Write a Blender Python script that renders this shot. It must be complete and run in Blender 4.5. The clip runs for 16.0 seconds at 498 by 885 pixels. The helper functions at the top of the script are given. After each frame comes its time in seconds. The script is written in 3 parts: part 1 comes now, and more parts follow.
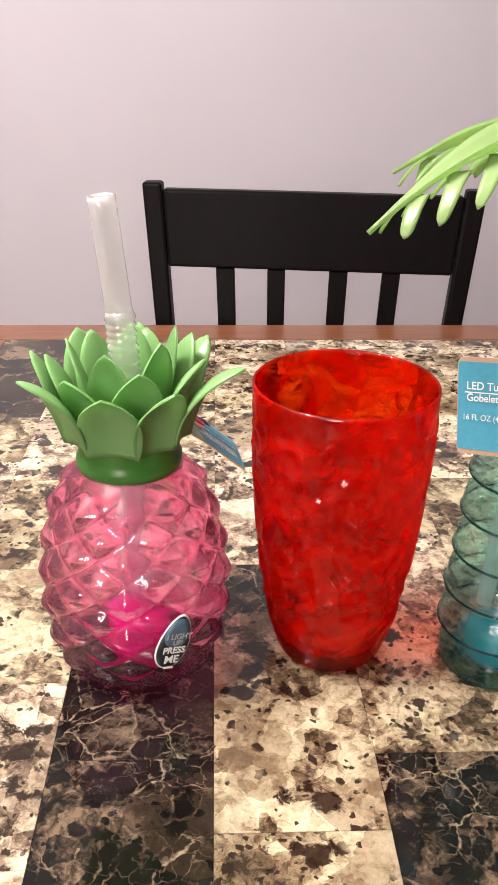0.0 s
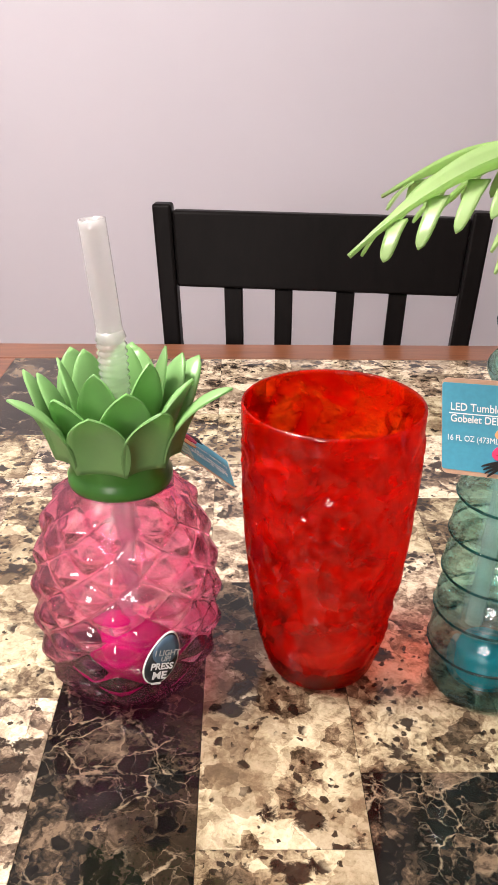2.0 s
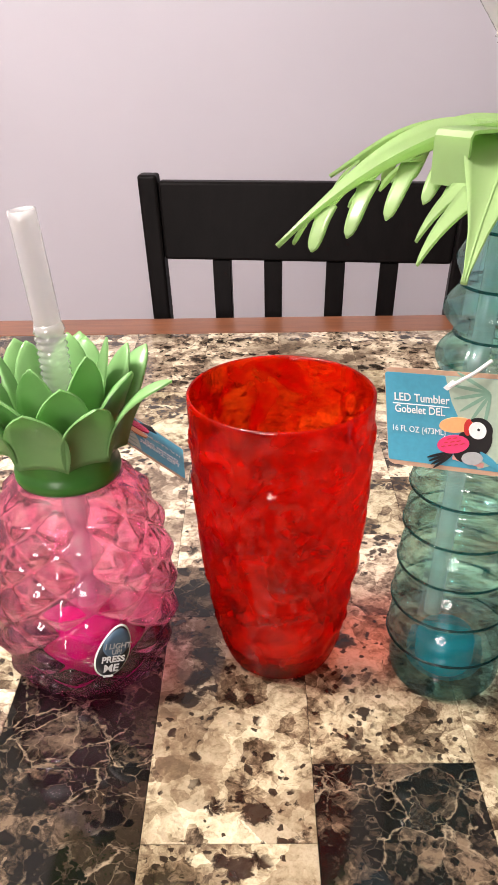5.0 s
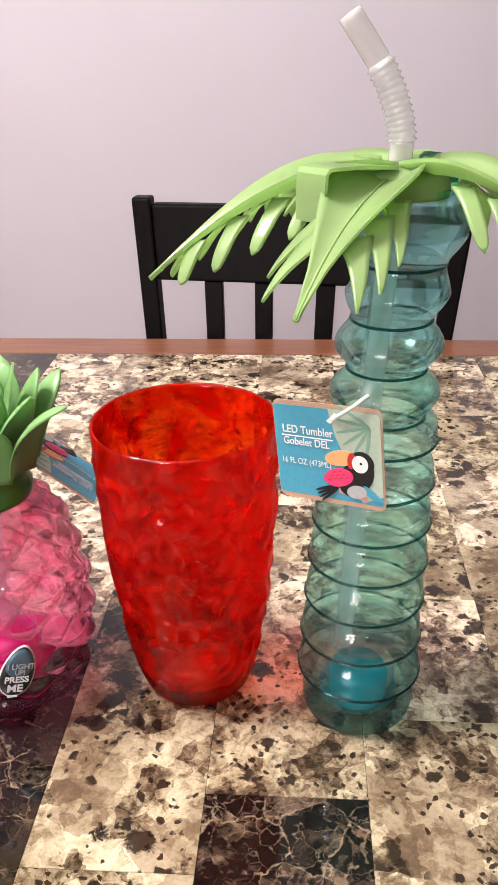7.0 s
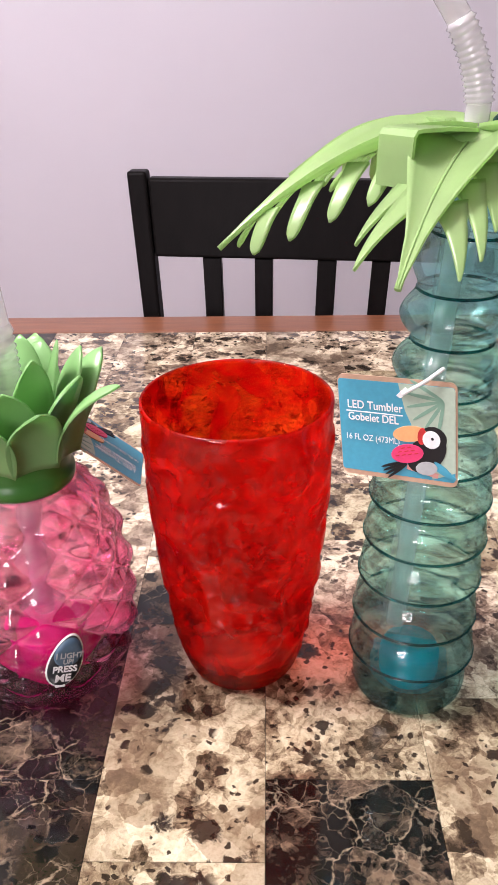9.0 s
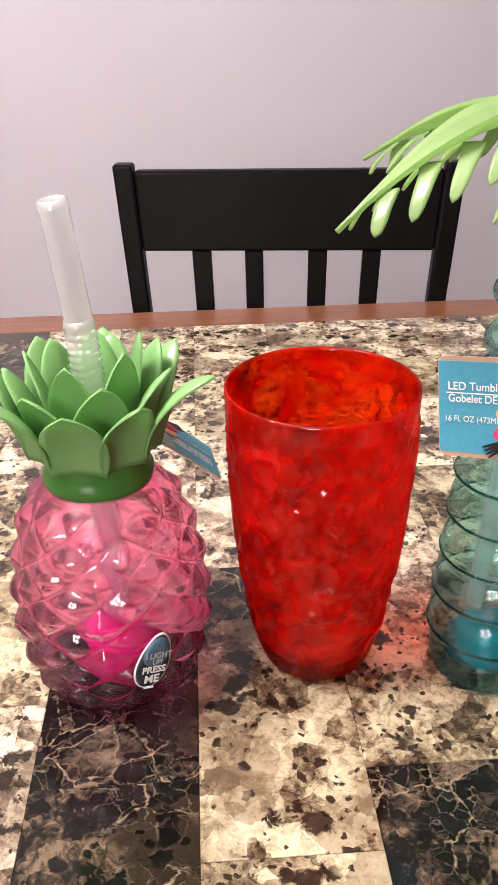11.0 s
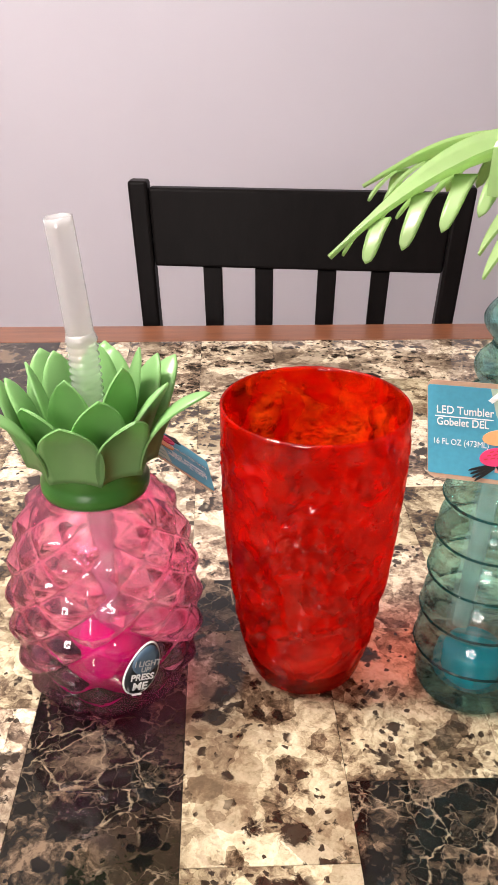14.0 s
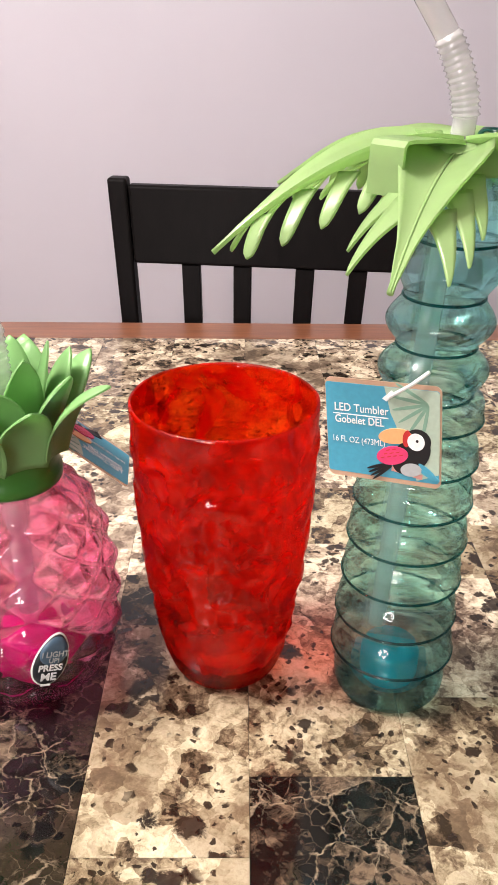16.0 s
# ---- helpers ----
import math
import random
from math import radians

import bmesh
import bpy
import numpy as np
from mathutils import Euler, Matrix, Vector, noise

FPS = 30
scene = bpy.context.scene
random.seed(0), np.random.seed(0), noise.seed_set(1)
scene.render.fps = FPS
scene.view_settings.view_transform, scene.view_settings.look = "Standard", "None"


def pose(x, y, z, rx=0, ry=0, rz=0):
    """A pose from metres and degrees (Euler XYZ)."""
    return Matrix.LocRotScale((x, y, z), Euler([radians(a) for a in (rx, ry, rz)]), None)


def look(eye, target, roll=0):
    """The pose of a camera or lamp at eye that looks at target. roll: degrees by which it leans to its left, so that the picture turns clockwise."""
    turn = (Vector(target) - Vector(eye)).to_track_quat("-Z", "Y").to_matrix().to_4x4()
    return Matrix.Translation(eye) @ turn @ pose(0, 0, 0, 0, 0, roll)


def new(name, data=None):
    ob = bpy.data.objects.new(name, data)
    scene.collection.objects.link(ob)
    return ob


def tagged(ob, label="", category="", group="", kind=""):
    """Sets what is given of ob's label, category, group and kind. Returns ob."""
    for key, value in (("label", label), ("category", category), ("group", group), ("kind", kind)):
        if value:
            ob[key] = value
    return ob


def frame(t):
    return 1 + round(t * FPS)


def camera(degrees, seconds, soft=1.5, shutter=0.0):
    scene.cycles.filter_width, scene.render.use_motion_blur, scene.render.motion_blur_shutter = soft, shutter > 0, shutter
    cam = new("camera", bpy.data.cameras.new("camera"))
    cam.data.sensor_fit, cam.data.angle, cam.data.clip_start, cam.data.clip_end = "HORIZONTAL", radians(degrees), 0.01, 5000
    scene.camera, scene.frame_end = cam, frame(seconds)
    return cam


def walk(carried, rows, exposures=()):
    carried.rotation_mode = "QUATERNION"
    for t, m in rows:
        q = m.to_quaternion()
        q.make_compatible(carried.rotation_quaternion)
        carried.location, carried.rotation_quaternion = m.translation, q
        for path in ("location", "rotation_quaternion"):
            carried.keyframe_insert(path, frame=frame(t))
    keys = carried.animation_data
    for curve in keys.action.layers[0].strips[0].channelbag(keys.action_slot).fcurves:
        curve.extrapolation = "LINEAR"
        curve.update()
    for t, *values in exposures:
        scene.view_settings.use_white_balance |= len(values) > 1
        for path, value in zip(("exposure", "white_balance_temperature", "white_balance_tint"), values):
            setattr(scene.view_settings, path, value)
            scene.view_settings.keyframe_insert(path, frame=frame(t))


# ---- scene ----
cam = camera(33.4, 16.0)
PATH = [
    (0, (0.031, 0.011, 0.361), (0.106, 1.801, -0.528), 0.8),
    (0.5, (0.042, 0.012, 0.361), (0.106, 1.809, -0.516), 1.1),
    (1, (0.05, 0.008, 0.364), (0.105, 1.807, -0.509), 1.6),
    (1.5, (0.055, 0.005, 0.365), (0.084, 1.808, -0.499), 0.9),
    (2, (0.048, 0.005, 0.364), (0.078, 1.815, -0.485), 0.6),
    (2.5, (0.042, 0.009, 0.363), (0.096, 1.822, -0.478), 0.8),
    (3, (0.047, 0.017, 0.36), (0.146, 1.822, -0.495), 1.0),
    (3.5, (0.05, 0.023, 0.361), (0.133, 1.81, -0.532), 0.1),
    (4, (0.049, 0.024, 0.364), (0.088, 1.777, -0.598), -0.3),
    (4.5, (0.066, 0.018, 0.371), (0.08, 1.784, -0.567), -0.8),
    (5, (0.09, 0.02, 0.374), (0.069, 1.791, -0.555), -1.0),
    (5.2, (0.102, 0.019, 0.373), (0.103, 1.798, -0.541), 0.0),
    (7.3, (0.172, 0.026, 0.38), (0.009, 1.809, -0.512), -1.0),
    (7.5, (0.173, 0.028, 0.378), (-0.009, 1.807, -0.517), -0.9),
    (8, (0.169, 0.029, 0.377), (-0.008, 1.802, -0.531), -0.8),
    (8.5, (0.15, 0.032, 0.373), (0.012, 1.797, -0.558), -1.5),
    (9, (0.121, 0.034, 0.373), (0.072, 1.799, -0.564), -1.0),
    (9.5, (0.091, 0.036, 0.371), (0.128, 1.799, -0.573), -1.2),
    (10, (0.066, 0.037, 0.369), (0.153, 1.798, -0.575), -0.7),
    (10.2, (0.062, 0.039, 0.369), (0.14, 1.799, -0.578), -1.1),
    (12.5, (0.011, 0.039, 0.367), (0.164, 1.793, -0.581), -0.2),
    (13, (0.022, 0.034, 0.372), (0.179, 1.795, -0.563), 0.6),
    (13.5, (0.039, 0.031, 0.375), (0.165, 1.803, -0.544), 0.8),
    (14, (0.051, 0.029, 0.374), (0.119, 1.805, -0.543), 0.3),
    (14.5, (0.069, 0.025, 0.375), (0.11, 1.802, -0.542), 0.2),
    (15, (0.085, 0.023, 0.375), (0.12, 1.803, -0.537), 0.2),
    (15.5, (0.096, 0.024, 0.374), (0.121, 1.802, -0.543), 0.6),
    (16, (0.112, 0.025, 0.373), (0.134, 1.802, -0.545), 0.6),
]
# the phone's white balance drifts a little
TINTS = [(0, 0.0, 6550, 10), (3, 0.0, 6480, 10), (5, 0.0, 6430, 10), (7.5, 0.0, 6330, 13), (9, -0.03, 6080, 17), (10.2, 0.0, 6250, 14), (12.5, 0.0, 6480, 10), (16, 0.02, 6400, 10)]
walk(cam, [(t, look(eye, target, roll)) for t, eye, target, roll in PATH], TINTS)

# ---- light ----
world = bpy.data.worlds.new("room_air")
world.use_nodes = True
world.node_tree.nodes["Background"].inputs[0].default_value = (0.9, 0.86, 0.9, 1)
world.node_tree.nodes["Background"].inputs[1].default_value = 0.06
scene.world = world


def bulb(name, place, power, radius, colour):
    data = bpy.data.lights.new(name, "POINT")
    data.energy, data.shadow_soft_size, data.color = power, radius, colour
    ob = new(name, data)
    ob.matrix_world = pose(*place)
    return ob


WARM = (1.0, 0.912, 0.868)
# a five-bulb fixture over the table and a four-bulb one in the open room behind, both out of view
for k in range(5):
    a = 2 * math.pi * k / 5 + 0.4
    bulb("ceiling_bulb", (-0.58 + 0.15 * math.cos(a), 0.36 + 0.15 * math.sin(a), 1.36), 34.0, 0.05, WARM)
for k in range(4):
    a = math.pi * k / 2 + 0.3
    bulb("room_bulb", (-0.75 + 0.30 * math.cos(a), -1.85, 0.78 + 0.32 * math.sin(a)), 29.0, 0.18, WARM)


# ---- material helpers ----
class Nodes:
    """Short hand for building one node material."""

    def __init__(self, name):
        self.mat = bpy.data.materials.new(name)
        self.mat.use_nodes = True
        self.tree = self.mat.node_tree
        self.tree.nodes.clear()
        self.out = self.add("ShaderNodeOutputMaterial")

    def add(self, kind, **settings):
        n = self.tree.nodes.new(kind)
        for key, value in settings.items():
            setattr(n, key, value)
        return n

    def link(self, a, b):
        self.tree.links.new(a, b)

    def coords(self, per_object=0.0):
        """Object coordinates, shifted for each object by its random number times per_object."""
        tc = self.add("ShaderNodeTexCoord")
        if not per_object:
            return tc.outputs["Object"]
        info = self.add("ShaderNodeObjectInfo")
        mul = self.add("ShaderNodeMath", operation="MULTIPLY")
        mul.inputs[1].default_value = per_object
        self.link(info.outputs["Random"], mul.inputs[0])
        sh = self.add("ShaderNodeVectorMath", operation="ADD")
        self.link(tc.outputs["Object"], sh.inputs[0])
        self.link(mul.outputs[0], sh.inputs[1])
        return sh.outputs[0]

    def noise(self, co, scale, detail=4.0, rough=0.55, distort=0.0):
        n = self.add("ShaderNodeTexNoise")
        n.inputs["Scale"].default_value, n.inputs["Detail"].default_value = scale, detail
        n.inputs["Roughness"].default_value, n.inputs["Distortion"].default_value = rough, distort
        self.link(co, n.inputs["Vector"])
        return n

    def voronoi(self, co, scale, feature="F1"):
        n = self.add("ShaderNodeTexVoronoi", feature=feature)
        n.inputs["Scale"].default_value = scale
        self.link(co, n.inputs["Vector"])
        return n

    def ramp(self, fac, stops, mode="LINEAR"):
        n = self.add("ShaderNodeValToRGB")
        n.color_ramp.interpolation = mode
        els = n.color_ramp.elements
        while len(els) < len(stops):
            els.new(0.5)
        for el, (at, colour) in zip(els, stops):
            el.position = at
            el.color = (*colour, 1) if len(colour) == 3 else colour
        self.link(fac, n.inputs[0])
        return n.outputs[0]

    def mix(self, fac, a, b, blend="MIX"):
        n = self.add("ShaderNodeMix", data_type="RGBA", blend_type=blend)
        for value, sock in ((fac, n.inputs[0]), (a, n.inputs[6]), (b, n.inputs[7])):
            if isinstance(value, (int, float)):
                sock.default_value = value
            elif isinstance(value, tuple):
                sock.default_value = (*value, 1)
            else:
                self.link(value, sock)
        return n.outputs[2]

    def bump(self, height, strength, distance):
        n = self.add("ShaderNodeBump")
        n.inputs["Strength"].default_value, n.inputs["Distance"].default_value = strength, distance
        self.link(height, n.inputs["Height"])
        return n.outputs[0]

    def principled(self, colour, rough=0.5, normal=None, **more):
        n = self.add("ShaderNodeBsdfPrincipled")
        for key, value in (("Base Color", colour), ("Roughness", rough), *more.items()):
            sock = n.inputs[key.replace("_", " ")]
            if isinstance(value, (int, float)):
                sock.default_value = value
            elif isinstance(value, tuple):
                sock.default_value = (*value, 1)
            else:
                self.link(value, sock)
        if normal is not None:
            self.link(normal, n.inputs["Normal"])
        self.link(n.outputs[0], self.out.inputs[0])
        return n


def distorted(n, co, scale, amount):
    """Coordinates pushed about by noise, for broken stone patterns."""
    nz = n.noise(co, scale, 3.0)
    sub = n.add("ShaderNodeVectorMath", operation="SUBTRACT")
    sub.inputs[1].default_value = (0.5, 0.5, 0.5)
    n.link(nz.outputs["Color"], sub.inputs[0])
    sc = n.add("ShaderNodeVectorMath", operation="SCALE")
    sc.inputs["Scale"].default_value = amount
    n.link(sub.outputs[0], sc.inputs[0])
    ad = n.add("ShaderNodeVectorMath", operation="ADD")
    n.link(co, ad.inputs[0])
    n.link(sc.outputs[0], ad.inputs[1])
    return ad.outputs[0]


def stone(name, tones, patch, patches, web, web_width, web_gate, chip, chips, cell, fine_web=1.0):
    """Polished brecciated marble print: clouded base, larger blotches, veins on broken cell edges, round dark chips in clusters."""
    n = Nodes(name)
    co = n.coords(3.7)
    dc = distorted(n, distorted(n, co, 30.0, 0.020), 150.0, 0.006)
    small = distorted(n, distorted(n, co, 70.0, 0.008), 230.0, 0.004)

    def maths(op, a, b):
        m = n.add("ShaderNodeMath", operation=op)
        for value, sock in ((a, m.inputs[0]), (b, m.inputs[1])):
            if isinstance(value, (int, float)):
                sock.default_value = value
            else:
                n.link(value, sock)
        return m.outputs[0]

    def picks(vec, scale, channel):
        sep = n.add("ShaderNodeSeparateColor")
        n.link(n.voronoi(vec, scale).outputs["Color"], sep.inputs[0])
        return sep.outputs[channel]

    cloud = n.noise(dc, 19.0, 10.0, 0.74, 0.6)
    wide_cloud = n.noise(dc, 9.0, 3.0, 0.6, 1.0)
    fleck = n.noise(small, 110.0, 6.0, 0.7, 1.2)
    total = maths("ADD", maths("MULTIPLY", cloud.outputs["Fac"], 1.0), maths("MULTIPLY", maths("SUBTRACT", fleck.outputs["Fac"], 0.5), 0.5))
    total = maths("ADD", total, maths("MULTIPLY", maths("SUBTRACT", wide_cloud.outputs["Fac"], 0.5), 0.55))
    total = maths("ADD", total, maths("MULTIPLY", maths("SUBTRACT", picks(dc, cell, 0), 0.5), 0.20))
    total = maths("ADD", total, maths("MULTIPLY", maths("SUBTRACT", picks(small, cell * 2.6, 0), 0.5), 0.15))
    base = n.ramp(total, tones)
    spread = maths("ADD", picks(dc, cell * 0.55, 1), maths("MULTIPLY", maths("SUBTRACT", fleck.outputs["Fac"], 0.5), 0.5))
    blotch = n.ramp(spread, [(1 - patches - 0.05, (0, 0, 0)), (1 - patches + 0.05, (0.8, 0.8, 0.8))])
    base = n.mix(blotch, base, n.mix(0.68, base, patch))
    grain = n.noise(distorted(n, co, 260.0, 0.003), 420.0, 5.0, 0.75)
    base = n.mix(0.3, base, n.ramp(grain.outputs["Fac"], [(0.34, (0.36, 0.31, 0.25)), (0.54, (1.0, 1.0, 1.0))]), "MULTIPLY")
    ragged = n.noise(co, 150.0, 5.0, 0.7)
    gate = n.ramp(n.noise(co, 20.0, 4.0).outputs["Fac"], [(web_gate, (0, 0, 0)), (web_gate + 0.12, (1, 1, 1))])
    for vec, scale, wide, much in ((dc, cell, web_width, 1.0), (small, cell * 2.6, web_width * 1.2, fine_web)):
        edge = n.voronoi(vec, scale, "DISTANCE_TO_EDGE")
        wid = maths("ADD", maths("MULTIPLY", ragged.outputs["Fac"], 0.16), edge.outputs["Distance"])
        thin = n.ramp(wid, [(0.055 + wide * 0.4, (1, 1, 1)), (0.085 + wide, (0, 0, 0))])
        soft = n.mix(1.0, thin, (much, much, much), "MULTIPLY")
        base = n.mix(n.mix(1.0, soft, gate, "MULTIPLY"), base, web)
    cluster = n.noise(co, 14.0, 3.0).outputs["Fac"]
    for vec, scale, share in ((dc, cell * 1.1, chips * 1.2), (small, cell * 2.4, chips), (small, cell * 5.0, chips)):
        v = n.voronoi(vec, scale)
        sep = n.add("ShaderNodeSeparateColor")
        n.link(v.outputs["Color"], sep.inputs[0])
        room = maths("ADD", sep.outputs[1], maths("MULTIPLY", maths("SUBTRACT", cluster, 0.5), 1.1))
        pick = n.ramp(room, [(1 - share - 0.02, (0, 0, 0)), (1 - share + 0.02, (1, 1, 1))])
        rough_rim = maths("ADD", v.outputs["Distance"], maths("MULTIPLY", maths("SUBTRACT", fleck.outputs["Fac"], 0.5), 0.8))
        near = n.ramp(rough_rim, [(0.38, (0.95, 0.95, 0.95)), (0.50, (0, 0, 0))])
        base = n.mix(n.mix(1.0, pick, near, "MULTIPLY"), base, chip)
    rg = n.ramp(n.noise(co, 30.0).outputs["Fac"], [(0.3, (0.06, 0.06, 0.06)), (0.7, (0.10, 0.10, 0.10))])
    n.principled(base, rg, n.bump(grain.outputs["Fac"], 0.012, 0.0004), IOR=1.42)
    return n.mat


STONE_LIGHT = stone("cream_marble", [(0.32, (0.025, 0.017, 0.010)), (0.43, (0.10, 0.07, 0.042)), (0.51, (0.215, 0.172, 0.107)), (0.60, (0.37, 0.317, 0.21)), (0.74, (0.50, 0.445, 0.315))],
                    (0.15, 0.105, 0.062), 0.30, (0.13, 0.095, 0.058), 0.012, 0.50, (0.016, 0.010, 0.007), 0.11, 46.0, 0.35)
STONE_MID = stone("taupe_marble", [(0.32, (0.03, 0.021, 0.015)), (0.43, (0.14, 0.10, 0.07)), (0.53, (0.35, 0.285, 0.205)), (0.66, (0.60, 0.52, 0.39)), (0.88, (0.46, 0.38, 0.28))],
                  (0.13, 0.095, 0.065), 0.32, (0.08, 0.056, 0.04), 0.022, 0.46, (0.018, 0.012, 0.009), 0.08, 46.0, 0.7)
STONE_DARK = stone("dark_emperador_marble", [(0.28, (0.13, 0.092, 0.06)), (0.37, (0.04, 0.028, 0.019)), (0.45, (0.007, 0.006, 0.005)), (0.60, (0.004, 0.0035, 0.003)), (0.68, (0.022, 0.016, 0.011)), (0.88, (0.12, 0.09, 0.06))],
                   (0.030, 0.020, 0.013), 0.14, (0.22, 0.17, 0.115), 0.020, 0.44, (0.003, 0.0027, 0.003), 0.10, 34.0, 0.45)


def wood(name, dark, light, rough, stretch=(1.0, 14.0, 14.0), ior=1.5):
    n = Nodes(name)
    co = n.coords(2.0)
    mp = n.add("ShaderNodeMapping")
    mp.inputs["Scale"].default_value = stretch
    n.link(co, mp.inputs[0])
    g = n.noise(mp.outputs[0], 9.0, 6.0, 0.65, 0.4)
    fine = n.noise(mp.outputs[0], 60.0, 3.0)
    colour = n.ramp(g.outputs["Fac"], [(0.3, dark), (0.7, light)])
    colour = n.mix(0.3, colour, n.ramp(fine.outputs["Fac"], [(0.35, (0.5, 0.45, 0.4)), (0.65, (1, 1, 1))]), "MULTIPLY")
    n.principled(colour, rough, n.bump(fine.outputs["Fac"], 0.06, 0.001), IOR=ior)
    return n.mat


WOOD_BROWN = wood("red_brown_varnished_wood", (0.105, 0.038, 0.019), (0.21, 0.082, 0.040), 0.28)
WOOD_BLACK = wood("black_painted_wood", (0.0035, 0.003, 0.003), (0.006, 0.005, 0.005), 0.34, (10.0, 10.0, 1.5), 1.10)


def paint(name, colour, rough=0.75):
    """Rolled wall paint with an orange-peel relief and faint unevenness."""
    n = Nodes(name)
    co = n.coords()
    broad = n.noise(co, 1.6, 3.0)
    fine = n.noise(co, 320.0, 3.0)
    tone = n.ramp(broad.outputs["Fac"], [(0.3, tuple(c * 0.96 for c in colour)), (0.7, colour)])
    n.principled(tone, rough, n.bump(fine.outputs["Fac"], 0.10, 0.001))
    return n.mat


WALL = paint("lilac_white_wall_paint", (0.480, 0.458, 0.505))
CEIL = paint("white_ceiling_paint", (0.66, 0.64, 0.62))
FLOOR = wood("brown_floor_boards", (0.12, 0.06, 0.03), (0.25, 0.14, 0.07), 0.4)


def plastic(name, colour, rough=0.3, thin=0.35):
    """Moulded opaque plastic that lets some light through."""
    n = Nodes(name)
    co = n.coords(1.0)
    fine = n.noise(co, 140.0, 3.0)
    tone = n.ramp(n.noise(co, 25.0).outputs["Fac"], [(0.3, tuple(c * 0.85 for c in colour)), (0.7, colour)])
    p = n.principled(tone, rough, n.bump(fine.outputs["Fac"], 0.05, 0.001))
    tr = n.add("ShaderNodeBsdfTranslucent")
    n.link(tone, tr.inputs[0])
    m = n.add("ShaderNodeMixShader")
    m.inputs[0].default_value = thin
    n.link(p.outputs[0], m.inputs[1])
    n.link(tr.outputs[0], m.inputs[2])
    n.link(m.outputs[0], n.out.inputs[0])
    return n.mat


def clear_plastic(name, tint, deep, bend=0.4, ior=1.12, gloss=0.055, body=0.0, scatter=None, coat=0.05, mottle=30.0, rim=0.5, patchy_light=0.0):
    """Thin tinted see-through plastic: tinted passage, a little bending, a glossy skin. body: share of milky scatter,
    with bright and dark refracted light painted in by noise at the last argument's scale.
    """
    n = Nodes(name)
    co = n.coords()
    var = n.noise(co, mottle, 3.0, 0.6, 0.8 if mottle > 40 else 0.0)
    tone = n.ramp(var.outputs["Fac"], [(0.36, deep), (0.64, tint)])
    clear = n.add("ShaderNodeBsdfTransparent")
    n.link(tone, clear.inputs[0])
    refr = n.add("ShaderNodeBsdfRefraction")
    refr.inputs["IOR"].default_value, refr.inputs["Roughness"].default_value = ior, 0.0
    n.link(tone, refr.inputs[0])
    inner = n.add("ShaderNodeMixShader")
    inner.inputs[0].default_value = bend
    n.link(clear.outputs[0], inner.inputs[1])
    n.link(refr.outputs[0], inner.inputs[2])
    last = inner.outputs[0]
    if body:
        milk = n.add("ShaderNodeBsdfTranslucent")
        dif = n.add("ShaderNodeBsdfDiffuse")
        if scatter:
            milk.inputs[0].default_value = dif.inputs[0].default_value = (*scatter, 1)
        else:
            n.link(tone, milk.inputs[0])
            n.link(tone, dif.inputs[0])
        ms = n.add("ShaderNodeMixShader")
        ms.inputs[0].default_value = 0.5
        n.link(milk.outputs[0], ms.inputs[1])
        n.link(dif.outputs[0], ms.inputs[2])
        m2 = n.add("ShaderNodeMixShader")
        m2.inputs[0].default_value = body
        # uneven scatter stands in for light and dark bent through the walls
        if patchy_light:
            light_noise = n.noise(co, patchy_light, 5.0, 0.6, 1.4)
            n.link(n.ramp(light_noise.outputs["Fac"], [(0.36, (body * 0.15,) * 3), (0.66, (body * 2.1,) * 3)]), m2.inputs[0])
        n.link(last, m2.inputs[1])
        n.link(ms.outputs[0], m2.inputs[2])
        last = m2.outputs[0]
    skin = n.add("ShaderNodeBsdfGlossy")
    skin.inputs["Roughness"].default_value = gloss
    lw = n.add("ShaderNodeLayerWeight")
    pw = n.add("ShaderNodeMath", operation="POWER")
    pw.inputs[1].default_value = 5.0
    n.link(lw.outputs["Facing"], pw.inputs[0])
    fres = n.add("ShaderNodeMath", operation="MULTIPLY_ADD")
    fres.inputs[1].default_value, fres.inputs[2].default_value = rim, coat
    n.link(pw.outputs[0], fres.inputs[0])
    top = n.add("ShaderNodeMixShader")
    n.link(fres.outputs[0], top.inputs[0])
    n.link(last, top.inputs[1])
    n.link(skin.outputs[0], top.inputs[2])
    n.link(top.outputs[0], n.out.inputs[0])
    return n.mat


# pink and red: noise in tint and scatter paints the light coming through
PINK = clear_plastic("clear_pink_plastic", (1.0, 0.70, 0.84), (0.98, 0.40, 0.66), bend=0.65, ior=1.25, gloss=0.065, body=0.034, scatter=(1.0, 0.32, 0.54), coat=0.095, mottle=60.0, rim=0.4, patchy_light=48.0)
RED = clear_plastic("clear_red_plastic", (0.92, 0.28, 0.03), (0.55, 0.009, 0.002), bend=0.55, ior=1.3, gloss=0.065, body=0.165, scatter=(1.0, 0.012, 0.001), coat=0.036, mottle=44.0, rim=0.28, patchy_light=24.0)
TEAL = clear_plastic("clear_teal_plastic", (0.80, 0.99, 0.985), (0.60, 0.96, 0.95), bend=0.4, ior=1.2, gloss=0.06, body=0.018, scatter=(0.12, 0.86, 0.84), coat=0.055, rim=0.5)
INNER_PINK = clear_plastic("pink_plastic_inside", (1.0, 0.97, 0.98), (1.0, 0.93, 0.96), bend=0.0, gloss=0.06, coat=0.02, rim=0.2)
INNER_RED = clear_plastic("red_plastic_inside", (1.0, 0.36, 0.26), (1.0, 0.16, 0.10), bend=0.0, gloss=0.08, body=0.13, scatter=(1.0, 0.012, 0.001), coat=0.014, rim=0.15, patchy_light=24.0)
